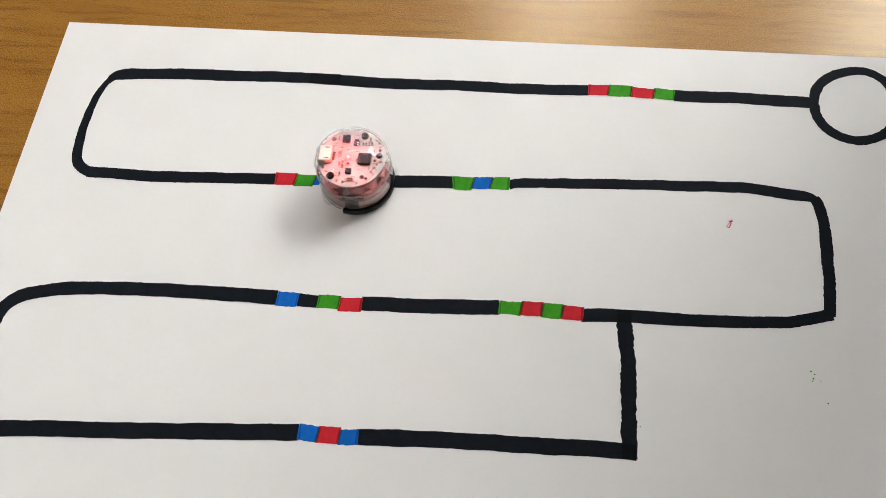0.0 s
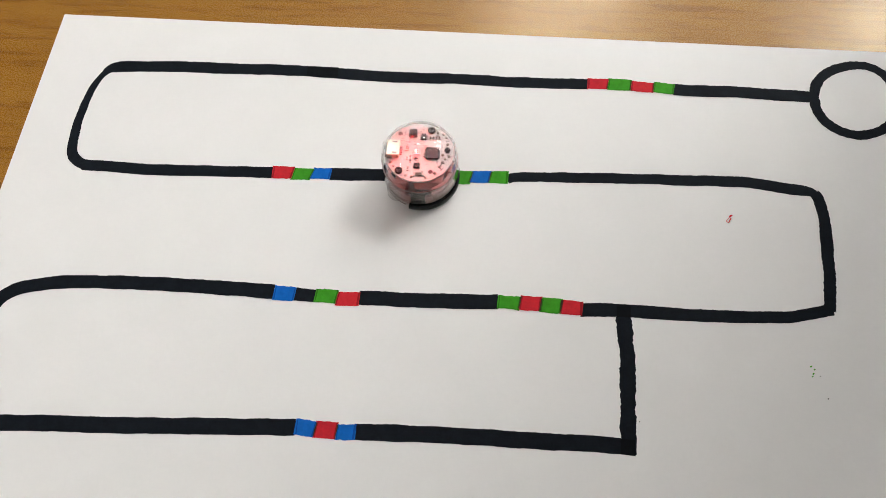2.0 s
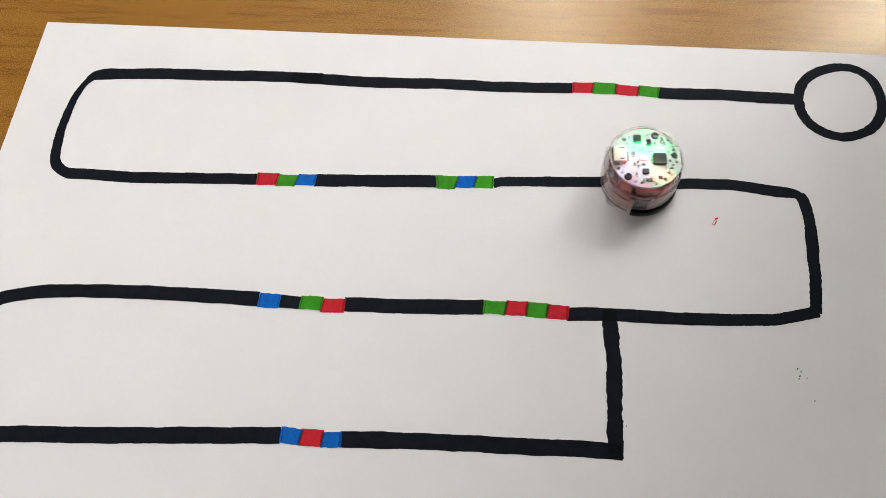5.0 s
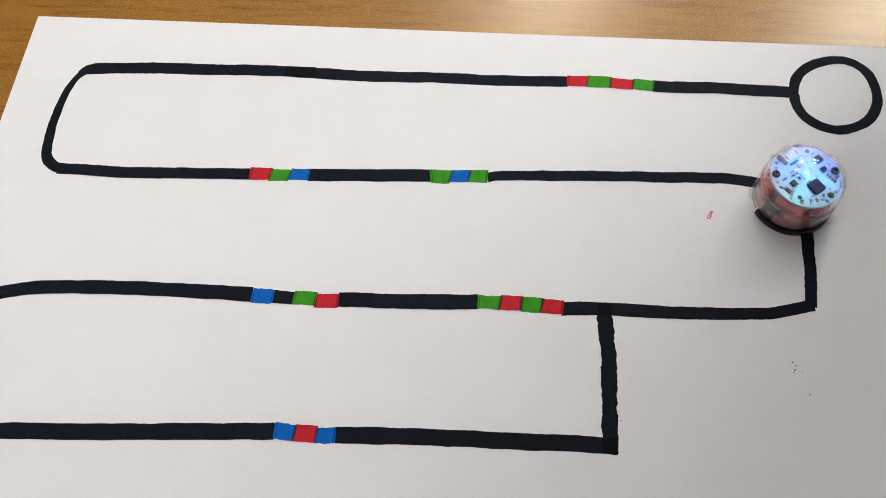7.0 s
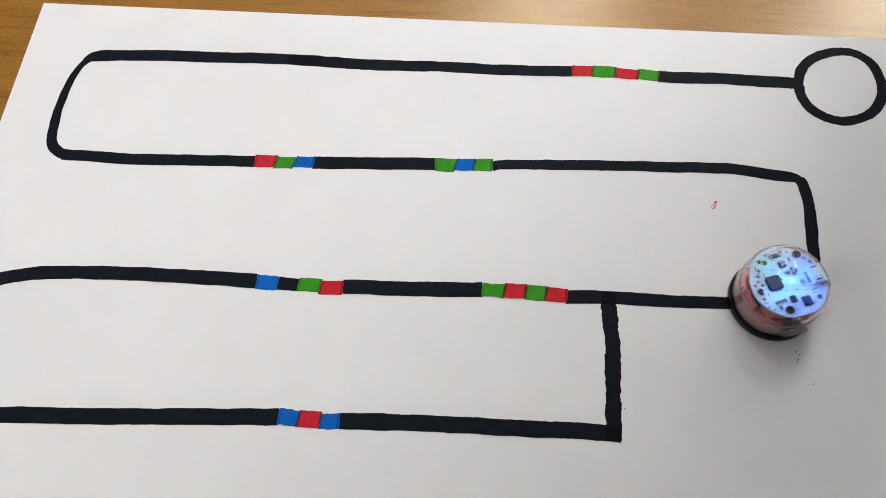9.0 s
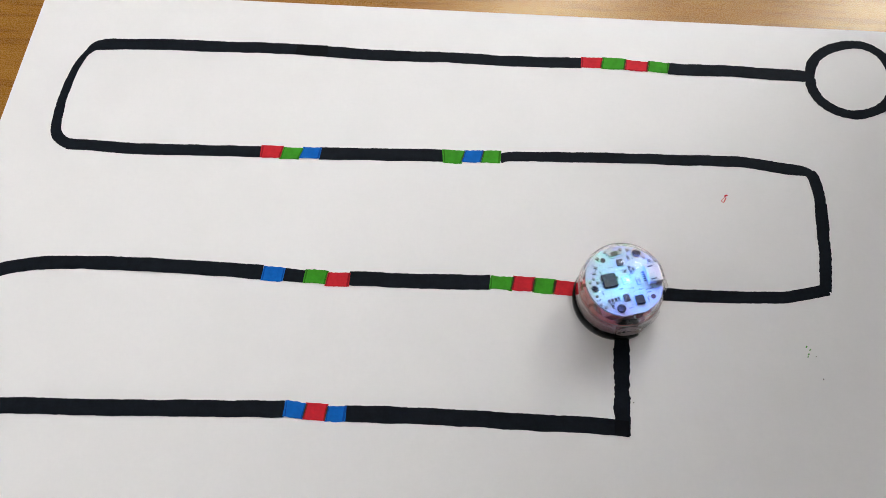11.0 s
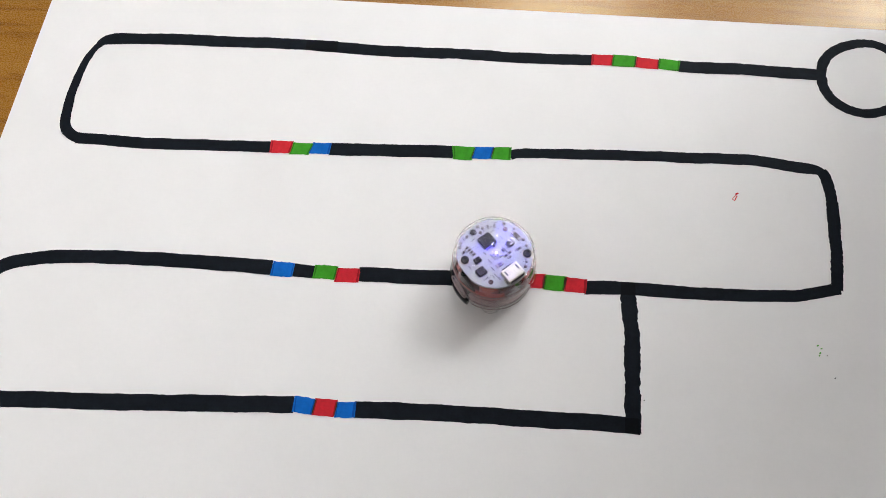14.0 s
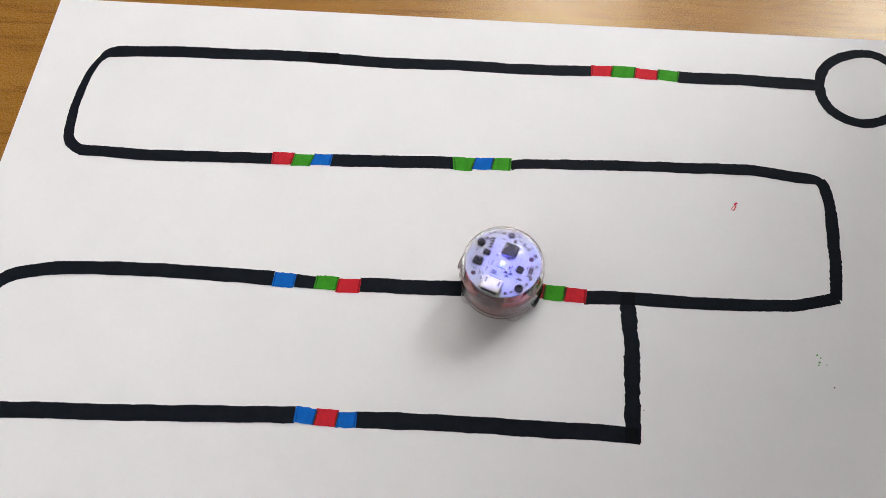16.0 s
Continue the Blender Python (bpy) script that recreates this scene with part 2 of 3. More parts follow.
# first two placed from reflections; other three added to grade light over the sheet
for lx, ly, wide, deep in ((0.38, 2.10, 0.32, 0.90), (-0.10, 0.92, 0.32, 0.32), (1.92, 1.62, 1.12, 0.91), (2.19, 2.83, 0.92, 0.75), (-1.90, -0.90, 0.40, 0.45)):
    make_ceiling_light(lx, ly, wide, deep)


def make_table():
    root = new("table")
    root.location = (0.25, 0.0, -0.0003)
    part("tabletop", box(0, -0.03, -0.028, 1.50, 0.88, 0.028, 0.002), WOOD, root, "orange-brown wood-grain laminate top")
    for sx in (-1, 1):
        for sy in (-1, 1):
            part("leg", box(sx * 0.68, -0.03 + sy * 0.37, -0.7497, 0.045, 0.045, 0.7217, 0.003), TABLE_STEEL, root)
    return tagged(root, "office table with an orange-brown wood-grain laminate top", "table")


make_table()

# ---- the sheet of paper and its marker track (all in millimetres from its far corner) ----
INK_Z, PATCH_Z, MIX_Z = 0.00004, 0.00012, 0.00015


def make_paper():
    w, d = 0.4318, 0.2794
    bm = box(w / 2, -d / 2, -0.00022, w, d, 0.00022)
    return tagged(part("paper_sheet", bm, PAPER), "large white paper sheet with a hand-drawn marker track", "paper")


paper = make_paper()


def smooth_line(points, step=0.7, closed=False):
    """A Catmull-Rom curve through the points, sampled about every step millimetres."""
    p = [Vector(q) for q in points]
    p = [p[-2]] + p + [p[1]] if closed else [2 * p[0] - p[1]] + p + [2 * p[-1] - p[-2]]
    out = []
    for a, b, c, d in zip(p, p[1:], p[2:], p[3:]):
        n = max(2, int((c - b).length / step))
        for i in range(n):
            t = i / n
            out.append(0.5 * (2 * b + (c - a) * t + (2 * a - 5 * b + 4 * c - d) * t * t + (3 * b - a - 3 * c + d) * t ** 3))
    return out + [p[-2]]


def ribbon(points, width, seed, z, rough=0.16, jag=0.0, tail=1.0, taper=(1.0, 1.0), slant=(0.0, 0.0), closed=False):
    """A marker stroke along a line: width in mm, with an uneven edge."""
    line = smooth_line(points, closed=closed)
    bm = bmesh.new()
    rows, n = [], len(line)
    for i, q in enumerate(line):
        a, b = line[max(i - 1, 0)], line[min(i + 1, n - 1)]
        if closed:
            a, b = line[(i - 1) % (n - 1)], line[(i + 1) % (n - 1)]
        d = (b - a).normalized()
        side = Vector((-d.y, d.x))
        k = taper[0] + (taper[1] - taper[0]) * i / (n - 1)
        k *= 1 - (1 - tail) * max(0.0, 1 - (n - 1 - i) / 9) ** 1.5
        pair = []
        for s in (1, -1):
            wob = noise.noise((i * 0.11, seed * 7.3, s * 3.1)) * 1.6 + noise.noise((i * 0.55, seed * 3.7, s * 9.0)) * 0.8
            wob += jag * noise.noise((i * 0.9, seed * 1.7, s * 5.0))
            end = slant[0] * s if i == 0 else slant[1] * s if i == n - 1 else 0
            v = q + side * s * (width * k / 2 + wob * rough) + d * end
            pair.append(v)
        rows.append(pair)
    if closed:
        rows[-1] = rows[0]
    top = [[bm.verts.new((v.x * MM, v.y * MM, z)) for v in pair] for pair in rows]
    for p, q in zip(top, top[1:]):
        bm.faces.new((p[0], p[1], q[1], q[0]))
    return bm


def stroke(points, width, seed, name="track_line", **more):
    return part(name, ribbon(points, width, seed, INK_Z + seed * 0.000004, **more), BLACK_INK, paper, "solid black marker line on the paper")


stroke([(194.4, -20.4), (172, -21.2), (150, -21.0), (124.5, -21.6), (109.4, -21.2), (96.7, -20.9), (84.8, -20.9), (71, -21.3), (50, -21.7), (34, -22.5), (26.5, -23.2), (23.6, -24.5), (22.2, -27)], 4.9, 1, taper=(0.92, 1.0), tail=0.42)
stroke([(25.5, -23.6), (21.8, -27), (19.4, -35.5), (18.6, -47), (19.4, -57), (21.0, -61.6), (25, -64.3), (30, -64.6)], 2.7, 2, taper=(0.8, 1.5))
stroke([(25.2, -64.6), (28, -64.7), (34, -64.6), (44, -65), (55.5, -64.8), (73, -64.1), (89.9, -63.5)], 4.3, 3)
stroke([(109, -62.9), (128.5, -62), (149.4, -61)], 4.7, 4)
stroke([(167.8, -61), (170, -60.2), (175, -59.6), (184, -59.3), (202.5, -58.4), (221, -57.8), (239, -57.3), (246, -57.2), (255.9, -58.4), (259.5, -58.8), (262.1, -59.0), (265.7, -59.3), (268.0, -60.6)], 4.2, 5, taper=(0.9, 1.0), tail=0.75)
stroke([(267.2, -59.8), (268.2, -61.5), (268.9, -65.2), (269.1, -71.3), (268.7, -81.4), (268.1, -91.1), (267.2, -99.2), (266.9, -100.8)], 3.75, 6, rough=0.2, jag=1.0)
stroke([(267.9, -100.4), (263.3, -101.7), (259.0, -102.8), (254.7, -103.8), (247.9, -104.3), (240, -104.8), (224.6, -105.2), (209, -105.1), (200, -105.3), (192.3, -105.7)], 4.1, 7, taper=(0.9, 1.08), slant=(0.3, 0.4))
stroke([(205, -105.0), (205.2, -112), (205.9, -121), (205.8, -133), (205.5, -148.4)], 4.6, 8, rough=0.26, jag=1.6)
stroke([(207.6, -146.4), (194, -146.3), (179.5, -146.6), (155, -146.9), (128, -147.7)], 4.8, 9)
stroke([(110.9, -147.7), (86.5, -149.2), (57, -151), (40, -151.7), (23, -152.8), (6, -154.3)], 4.8, 10)
stroke([(166.9, -104.9), (145.3, -106), (124.2, -106.5)], 4.9, 11, taper=(1.0, 0.96))
stroke([(110.8, -106.8), (104.2, -106.7)], 4.3, 12)
stroke([(97.6, -106.3), (81.3, -106.1), (54, -106.3), (32, -107.5), (20, -109.8), (14.6, -112.4), (11.4, -117), (10.2, -124)], 4.6, 13, taper=(1.05, 0.95))
stroke([(223.7, -21), (233, -21.1), (245, -20.7), (258, -21.1), (272, -21.4)], 4.85, 14)


stroke([(271.8, -21.5), (272.8, -16.6), (276.0, -12.0), (281.8, -8.1), (288.3, -6.5), (293.1, -7.3), (297.4, -10.8), (299.6, -16.6), (299.5, -23.3), (296.4, -30.0), (291.3, -34.3), (285.2, -36.2), (279.0, -35.0), (274.0, -30.9), (271.8, -26.0), (271.8, -21.5)],
       3.5, 15, name="track_ring", rough=0.22, jag=0.5, closed=True)


def code_patch(a, b, width, material, colour, seed, lean=(0.0, 0.0)):
    """One short patch of coloured ink between two points of the track."""
    mid = ((a[0] + b[0]) / 2, (a[1] + b[1]) / 2)
    bm = ribbon([a, mid, b], width, seed, PATCH_Z, rough=0.2, jag=0.9, slant=lean)
    part("colour_patch", bm, material, paper, "short %s marker patch on the track" % colour)


def overlap(x, y, length, seed, material, thick=0.6, lean=0.0, level=0.0):
    """A thin dark band where one ink runs over the next, or over itself."""
    bm = ribbon([(x - lean, y - length / 2), (x, y), (x + lean, y + length / 2)], thick, seed, MIX_Z + level, rough=0.14, jag=0.5)
    part("ink_overlap", bm, material, paper, "dark band of overlapped marker ink")


R, G, B = (RED_INK, "red", RED_DOUBLE), (GREEN_INK, "green", GREEN_DOUBLE), (BLUE_INK, "blue", BLUE_DOUBLE)
CODES = [
    ([(194.3, -20.2), (201.3, -20.1), (209.2, -20.2), (217.0, -20.6), (223.9, -21.2)], 4.6, (R, G, R, G), (0.1, 0.25, 0.3, 0.3, 0.2)),
    ([(89.8, -63.6), (96.6, -63.3), (103.0, -63.2), (109.2, -63.0)], 4.6, (R, G, B), (0.0, 0.35, 0.62, 0.2)),
    ([(149.4, -61.0), (156.0, -61.0), (162.1, -60.6), (168.0, -60.4)], 4.8, (G, B, G), (-0.35, 0.5, 0.37, 0.16)),
    ([(97.7, -106.5), (104.1, -106.7)], 4.7, (B,), (0.1, 0.1)),
    ([(110.6, -106.9), (117.3, -106.9), (124.2, -106.6)], 4.7, (G, R), (0.15, 0.25, 0.1)),
    ([(166.9, -104.7), (173.6, -104.8), (180.0, -104.9), (186.2, -105.0), (192.5, -105.4)], 4.75, (G, R, G, R), (0.1, 0.3, 0.25, 0.3, 0.1)),
    ([(110.9, -147.5), (116.6, -148.0), (122.8, -148.0), (128.2, -147.6)], 4.7, (B, R, B), (-0.1, 0.25, 0.2, 0.1)),
]
for k, (ends, width, inks, leans) in enumerate(CODES):
    for i, (ink, colour, double) in enumerate(inks):
        a, b = ends[i], ends[i + 1]
        drop = 0.25 * math.sin(k * 2.1 + i * 2.7)
        code_patch((a[0] - 0.15, a[1] + drop), (b[0] + 0.2, b[1] + drop), width * (1 + 0.05 * math.sin(k + i * 1.9)), ink, colour, 40 + k * 5 + i, leans[i:i + 2])
        overlap(a[0] + 0.35, a[1] + drop, width * 0.93, 130 + k * 9 + i, double, 0.4, leans[i])
        overlap(b[0] - 0.25, b[1] + drop, width * 0.93, 180 + k * 9 + i, double, 0.5, leans[i + 1])
        if i and k in (0, 2, 5, 6):
            overlap(a[0], a[1] + drop, width * 0.86, 90 + k * 5 + i, DARK_MIX_INK, 0.35 if k != 5 else 0.5, leans[i], 0.00001)


BLACK_DOUBLE = marker_ink("black_ink_two_coats", (0.0032, 0.0042, 0.006), (0.005, 0.0065, 0.009), 0.25)
overlap(100.5, -20.9, 4.6, 242, BLACK_DOUBLE, 11.0)
overlap(205.1, -105.2, 4.2, 240, BLACK_DOUBLE, 4.3)
overlap(205.5, -146.5, 4.4, 241, BLACK_DOUBLE, 4.2)


def small_marks():
    """A red squiggle and a few green specks left on the sheet."""
    for line, w in (([(238.4, -72.3), (238.3, -71.9), (238.9, -71.1), (239.5, -70.4)], 0.18), ([(239.0, -72.4), (239.4, -71.6), (239.8, -70.7)], 0.34),
                    ([(239.3, -70.4), (239.8, -70.0), (240.3, -69.8)], 0.55), ([(238.4, -72.2), (238.7, -72.5), (239.1, -72.3)], 0.25)):
        part("pen_squiggle", ribbon(line, w, 70, INK_Z + w * 0.00005, rough=0.03), RED_INK, paper, "tiny red pen squiggle")
    for i, (x, y, s) in enumerate(((259.2, -119.0, 0.5), (260.1, -119.8, 0.45), (259.6, -121.2, 0.5), (259.3, -122.0, 0.4), (262.9, -128.4, 0.35), (208.9, -139.0, 0.3), (261.6, -121.8, 0.25))):
        bm = ribbon([(x - s / 2, y - s * 0.4), (x, y), (x + s * 0.3, y + s * 0.5)], s * 0.8, 71 + i, INK_Z, rough=0.06)
        part("ink_speck", bm, GREEN_INK if i < 4 else BLACK_INK, paper, "tiny speck of marker ink")


small_marks()


# ---- the robot: its own space has x ahead, z up, its foot at 0 ----
BOARD_Z = 15.6 * MM


def scaled_profile(pairs):
    return [(r * MM, z * MM) for r, z in pairs]


def make_robot():
    root = new("toy_robot")
    tagged(root, "small round clear-shelled toy robot with a glowing colour light", "toy robot")
    # clear cup below, clear domed lid above
    cup = part("body_shell", lathe(scaled_profile([(10.8, 1.2), (11.6, 1.4), (12.2, 3.0), (12.35, 6.5), (12.1, 9.6), (12.25, 9.9), (12.2, 10.7), (11.7, 10.8), (11.6, 9.4), (11.9, 6.4), (11.7, 3.2), (10.7, 2.0)])),
               THIN_CLEAR, root, "clear plastic lower shell", True)
    lid_prof = [(12.3, 10.9), (12.2, 13.3), (11.95, 14.9), (11.5, 15.7), (10.5, 16.45), (9.0, 17.4), (7.0, 18.35), (5.0, 19.04), (2.5, 19.58), (0.0, 19.75),
                (0.0, 19.15), (2.5, 18.98), (5.0, 18.44), (7.0, 17.74), (9.0, 16.75), (10.3, 15.85), (11.0, 15.1), (11.4, 14.4), (11.6, 13.3), (11.7, 10.9)]
    lid = part("lid", lathe(scaled_profile([(r * 0.97, 10.9 + (z - 10.9) * 1.18) for r, z in lid_prof])), CLEAR, root, "clear domed plastic lid", True)
    tail = part("rear_housing", box(-10.2 * MM, 0.5 * MM, 8.5 * MM, 3.6 * MM, 8.0 * MM, 6.8 * MM, 0.9 * MM), THIN_CLEAR, root, "clear plastic housing behind the charging port", True)
    feet = []
    for s in (-1, 1):
        a = radians(180 + s * 42)
        bm = lathe(scaled_profile([(0.0, 0.6), (2.6, 0.6), (3.1, 1.2), (3.1, 5.5), (2.5, 8.0), (0.0, 9.4)]), steps=32, centre=(9.9 * math.cos(a) * MM, 9.9 * math.sin(a) * MM))
        feet.append(part("rear_foot", bm, THIN_CLEAR, root, "rounded clear plastic foot", True))
    for ob in (cup, lid, tail, *feet):
        ob.visible_shadow = False
    # black bumper round the front
    part("bumper", lathe(scaled_profile([(11.2, 0.3), (12.3, 0.3), (12.7, 0.9), (12.7, 2.6), (12.3, 3.1), (11.6, 3.0)]), -104, 104, 60), BLACK_RUBBER, root, "glossy black plastic bumper strip", True)
    # inner works
    part("base_plate", disc_part(0, 0, 1.2 * MM, 8.0 * MM, 1.0 * MM, 48), PINK_GREY, root, "greyish pink base plate")
    for s in (-1, 1):
        w = part("wheel", lathe(scaled_profile([(1.0, -0.9), (3.4, -0.9), (3.7, -0.5), (3.7, 0.5), (3.4, 0.9), (1.0, 0.9)]), steps=32), WHEEL_RUBBER, root, "small dark drive wheel", True)
        w.rotation_euler, w.location = (radians(90), 0, 0), (0, s * 9.6 * MM, 3.72 * MM)
        part("wheel_hub", lathe(scaled_profile([(0.0, -0.3), (1.6, -0.3), (1.6, 0.25), (1.3, 0.45), (0.0, 0.45)]), steps=24), PINK_GREY, w, "greyish pink hub", True)
        part("motor", box(3.0 * MM, s * 5.2 * MM, 5.0 * MM, 9.5 * MM, 5.0 * MM, 5.0 * MM, 1.2 * MM), RED_PLASTIC, root, "pinkish red motor block", True)
        part("motor_mount", box(-5.4 * MM, s * 6.0 * MM, 3.6 * MM, 3.8 * MM, 4.6 * MM, 6.4 * MM, 0.5 * MM), RED_PLASTIC, root, "pinkish red plastic mount", True)
        for a0, a1, low in ((20, 66, 3.0), (112, 158, 1.3)):
            a, b = sorted((s * a0, s * a1))
            part("side_band", lathe(scaled_profile([(10.0, low), (10.9, low), (10.9, 9.8), (10.0, 9.8)]), a, b, 16), RED_PLASTIC, root, "pinkish red inner wall")
    part("battery", box(-1.0 * MM, 0, 10.2 * MM, 13.5 * MM, 11.0 * MM, 3.4 * MM, 0.8 * MM), PINK_GREY, root, "greyish pink battery block", True)
    part("front_block", box(9.2 * MM, 0, 4.2 * MM, 2.0 * MM, 5.6 * MM, 5.4 * MM, 0.4 * MM), RED_PLASTIC, root, "pinkish red front block", True)
    for a0, a1 in ((-78, 78), (103, 257)):
        part("inner_skirt", lathe(scaled_profile([(10.4, 1.4), (11.1, 1.4), (11.2, 6.4), (10.4, 6.4)]), a0, a1, 40), SKIRT_PINK, root, "pinkish translucent inner skirt", True)
    # pale rings paint the bright glint on the cup-lid seam and the lower edge
    seam = part("seam_glint", lathe(scaled_profile([(11.95, 10.72), (12.18, 10.72), (12.2, 10.88), (11.95, 10.92)])), PALE_AND_GLINT, root, "thin pale ring painted as the lid seam's glint", True)
    foot_glint = part("foot_glint", lathe(scaled_profile([(11.55, 1.25), (11.8, 1.3), (11.9, 1.55), (11.6, 1.5)]), 110, 250, 40), PALE_AND_GLINT, root, "thin pale strip painted as the shell's lower glint", True)
    # power button on the left flank: rings in an oval frame
    button = part("power_button", lathe(scaled_profile([(0.0, 0.0), (3.3, 0.0), (3.3, 0.4), (3.0, 0.6), (0.0, 0.6)]), steps=40), THIN_CLEAR, root, "clear oval power button", True)
    button.rotation_euler, button.location, button.scale = (radians(-90), 0, radians(-6)), (0.6 * MM, 11.75 * MM, 7.3 * MM), (1.12, 0.9, 1.0)
    for r, thick in ((3.35, 0.22), (2.3, 0.16), (1.1, 0.22)):
        part("button_ring", lathe(scaled_profile([(r - thick, 0.5), (r + thick * 0.4, 0.5), (r + thick * 0.3, 0.78), (r - thick * 0.8, 0.78)]), steps=40), PALE_AND_GLINT, button, "pale raised ring", True)
    for ob in (button, seam, foot_glint):
        ob.visible_shadow = False
    make_board(root)
    return root


LIGHTS = {}


def make_light(root, name, glow, x, y):
    """One die of the colour light: a bead whose one half glows and whose other half is plain resin; turning its glowing
    half up stands in for switching it on.
    """
    bm = bmesh.new()
    bmesh.ops.create_uvsphere(bm, u_segments=16, v_segments=10, radius=1.0 * MM, matrix=Matrix.Diagonal((0.3, 0.32, 0.5, 1)))
    ob = part(name, bm, glow, root, "small light die, glowing when lit", True)
    ob.data.materials.append(LED_RESIN)
    for f in ob.data.polygons:
        f.material_index = 0 if f.center.z > 0 else 1
    LIGHTS[name] = (ob, x * MM, y * MM, BOARD_Z + 0.35 * MM)


def make_board(root):
    bm = disc_part(0, 0, BOARD_Z - 0.8 * MM, 10.65 * MM, 0.8 * MM, 72)
    # one flat side
    for v in bm.verts:
        v.co.y = min(v.co.y, 10.3 * MM)
    board = part("circuit_board", bm, SOLDER_MASK, root, "round white circuit board")
    z = BOARD_Z

    def chip(x, y, s, t, h=0.8, turn=0.0, pins=0, sides="xy"):
        """A black package with legs on its sides, turned about its own middle."""
        c = part("chip", box(0, 0, 0, s * MM, t * MM, h * MM, 0.1 * MM), CHIP, board, "square black chip")
        c.location, c.rotation_euler = (x * MM, y * MM, z), (0, 0, radians(turn))
        if pins:
            bp = bmesh.new()
            for i in range(pins):
                ox, oy = ((i - (pins - 1) / 2) * (w * 0.88 / pins) for w in (s, t))
                if "y" in sides:
                    for e in (-1, 1):
                        box(ox * MM, e * (t / 2 + 0.16) * MM, 0, s * 0.4 / pins * MM, 0.4 * MM, 0.16 * MM, bm=bp)
                if "x" in sides:
                    for e in (-1, 1):
                        box(e * (s / 2 + 0.16) * MM, oy * MM, 0, 0.4 * MM, t * 0.4 / pins * MM, 0.16 * MM, bm=bp)
            part("solder_pins", bp, DARK_DETAIL, c, "row of dark solder legs")
        return c

    chip(4.1, -0.5, 3.9, 3.9, 0.85, 0, 8)
    chip(-2.4, 6.7, 2.4, 2.4, 0.8, 0, 5, "y")
    chip(-0.4, -5.2, 1.9, 1.7, 0.8, 0, 3, "y")
    chip(1.0, 5.4, 1.4, 2.1, 0.8, 0, 3, "x")
    chip(8.7, 1.0, 1.3, 1.4, 0.6, 38, 4)
    # charging port at the rear, with its solder lugs
    port = part("charging_port", box(-8.2 * MM, 0.2 * MM, z, 4.2 * MM, 5.6 * MM, 1.9 * MM, 0.3 * MM), CREAM_METAL, board, "pale plated metal charging port")
    # flat dark plates paint the shade inside the slots and the mouth
    for s in (-1, 1):
        part("slot_shade", box(-7.6 * MM, (0.2 + s * 1.9) * MM, z + 1.9 * MM, 1.5 * MM, 0.4 * MM, 0.05 * MM), DARK_DETAIL, port, "dark plate painted as a shaded slot")
        part("port_lug", box(-9.0 * MM, (0.2 + s * 2.95) * MM, z, 1.6 * MM, 0.5 * MM, 0.9 * MM, 0.1 * MM), TIN, port, "tinned solder lug")
    part("mouth_shade", box(-10.33 * MM, 0.2 * MM, z + 0.4 * MM, 0.05 * MM, 4.6 * MM, 1.2 * MM), DARK_DETAIL, port, "dark plate painted as the port's shaded mouth")
    bm = bmesh.new()
    for i in range(5):
        box(-5.75 * MM, (0.2 + (i - 2) * 0.65) * MM, z, 0.9 * MM, 0.34 * MM, 0.25 * MM, bm=bm)
    part("port_pins", bm, DARK_DETAIL, port, "dark row of port pins")
    # screws and holes
    for x, y in ((3.3, 8.1), (-5.8, -7.1)):
        sc = part("screw", lathe(scaled_profile([(0.0, 15.60), (1.2, 15.60), (1.2, 16.10), (1.0, 16.30), (0.55, 16.30), (0.5, 15.95), (0.0, 15.95)]), steps=24, centre=(x * MM, y * MM)), SCREW_STEEL, board, "small dark round screw", True)
        part("washer", lathe(scaled_profile([(1.25, 15.60), (1.45, 15.60), (1.45, 15.68), (1.25, 15.68)]), steps=24, centre=(x * MM, y * MM)), BRASSY, sc)
    # flat discs: the holes' red with their shade put into the colour
    for x, y in ((-6.4, 6.5), (4.0, -7.0)):
        part("hole", disc_part(x * MM, y * MM, z, 0.72 * MM, 0.05 * MM, 20), HOLE_SHADE, board, "dark reddish disc painted as a shaded drilled hole")
    # light in the middle: three dies plus an added violet, one white housing
    part("led_housing", box(-0.7 * MM, 0.1 * MM, z, 2.4 * MM, 2.5 * MM, 0.35 * MM, 0.08 * MM), SOLDER_MASK, board, "white light housing")
    for name, glow, dx, dy in (("red_light", RED_GLOW, -0.32, -0.34), ("green_light", GREEN_GLOW, 0.32, 0.34), ("blue_light", BLUE_GLOW, -0.32, 0.34), ("added_violet_light", VIOLET_GLOW, 0.32, -0.34)):
        make_light(root, name, glow, -0.7 + dx, 0.1 + dy)
    # added dome: widens the bright core as bloom would
    part("bloom_dome", lathe(scaled_profile([(0.0, 16.0), (1.35, 16.0), (1.62, 15.62), (1.72, 15.62), (1.6, 16.2), (1.2, 16.65), (0.6, 16.88), (0.0, 16.95)]), steps=28, centre=(-0.7 * MM, 0.1 * MM)), BLOOM, board, "added milky dome that imitates the light's bloom", True)
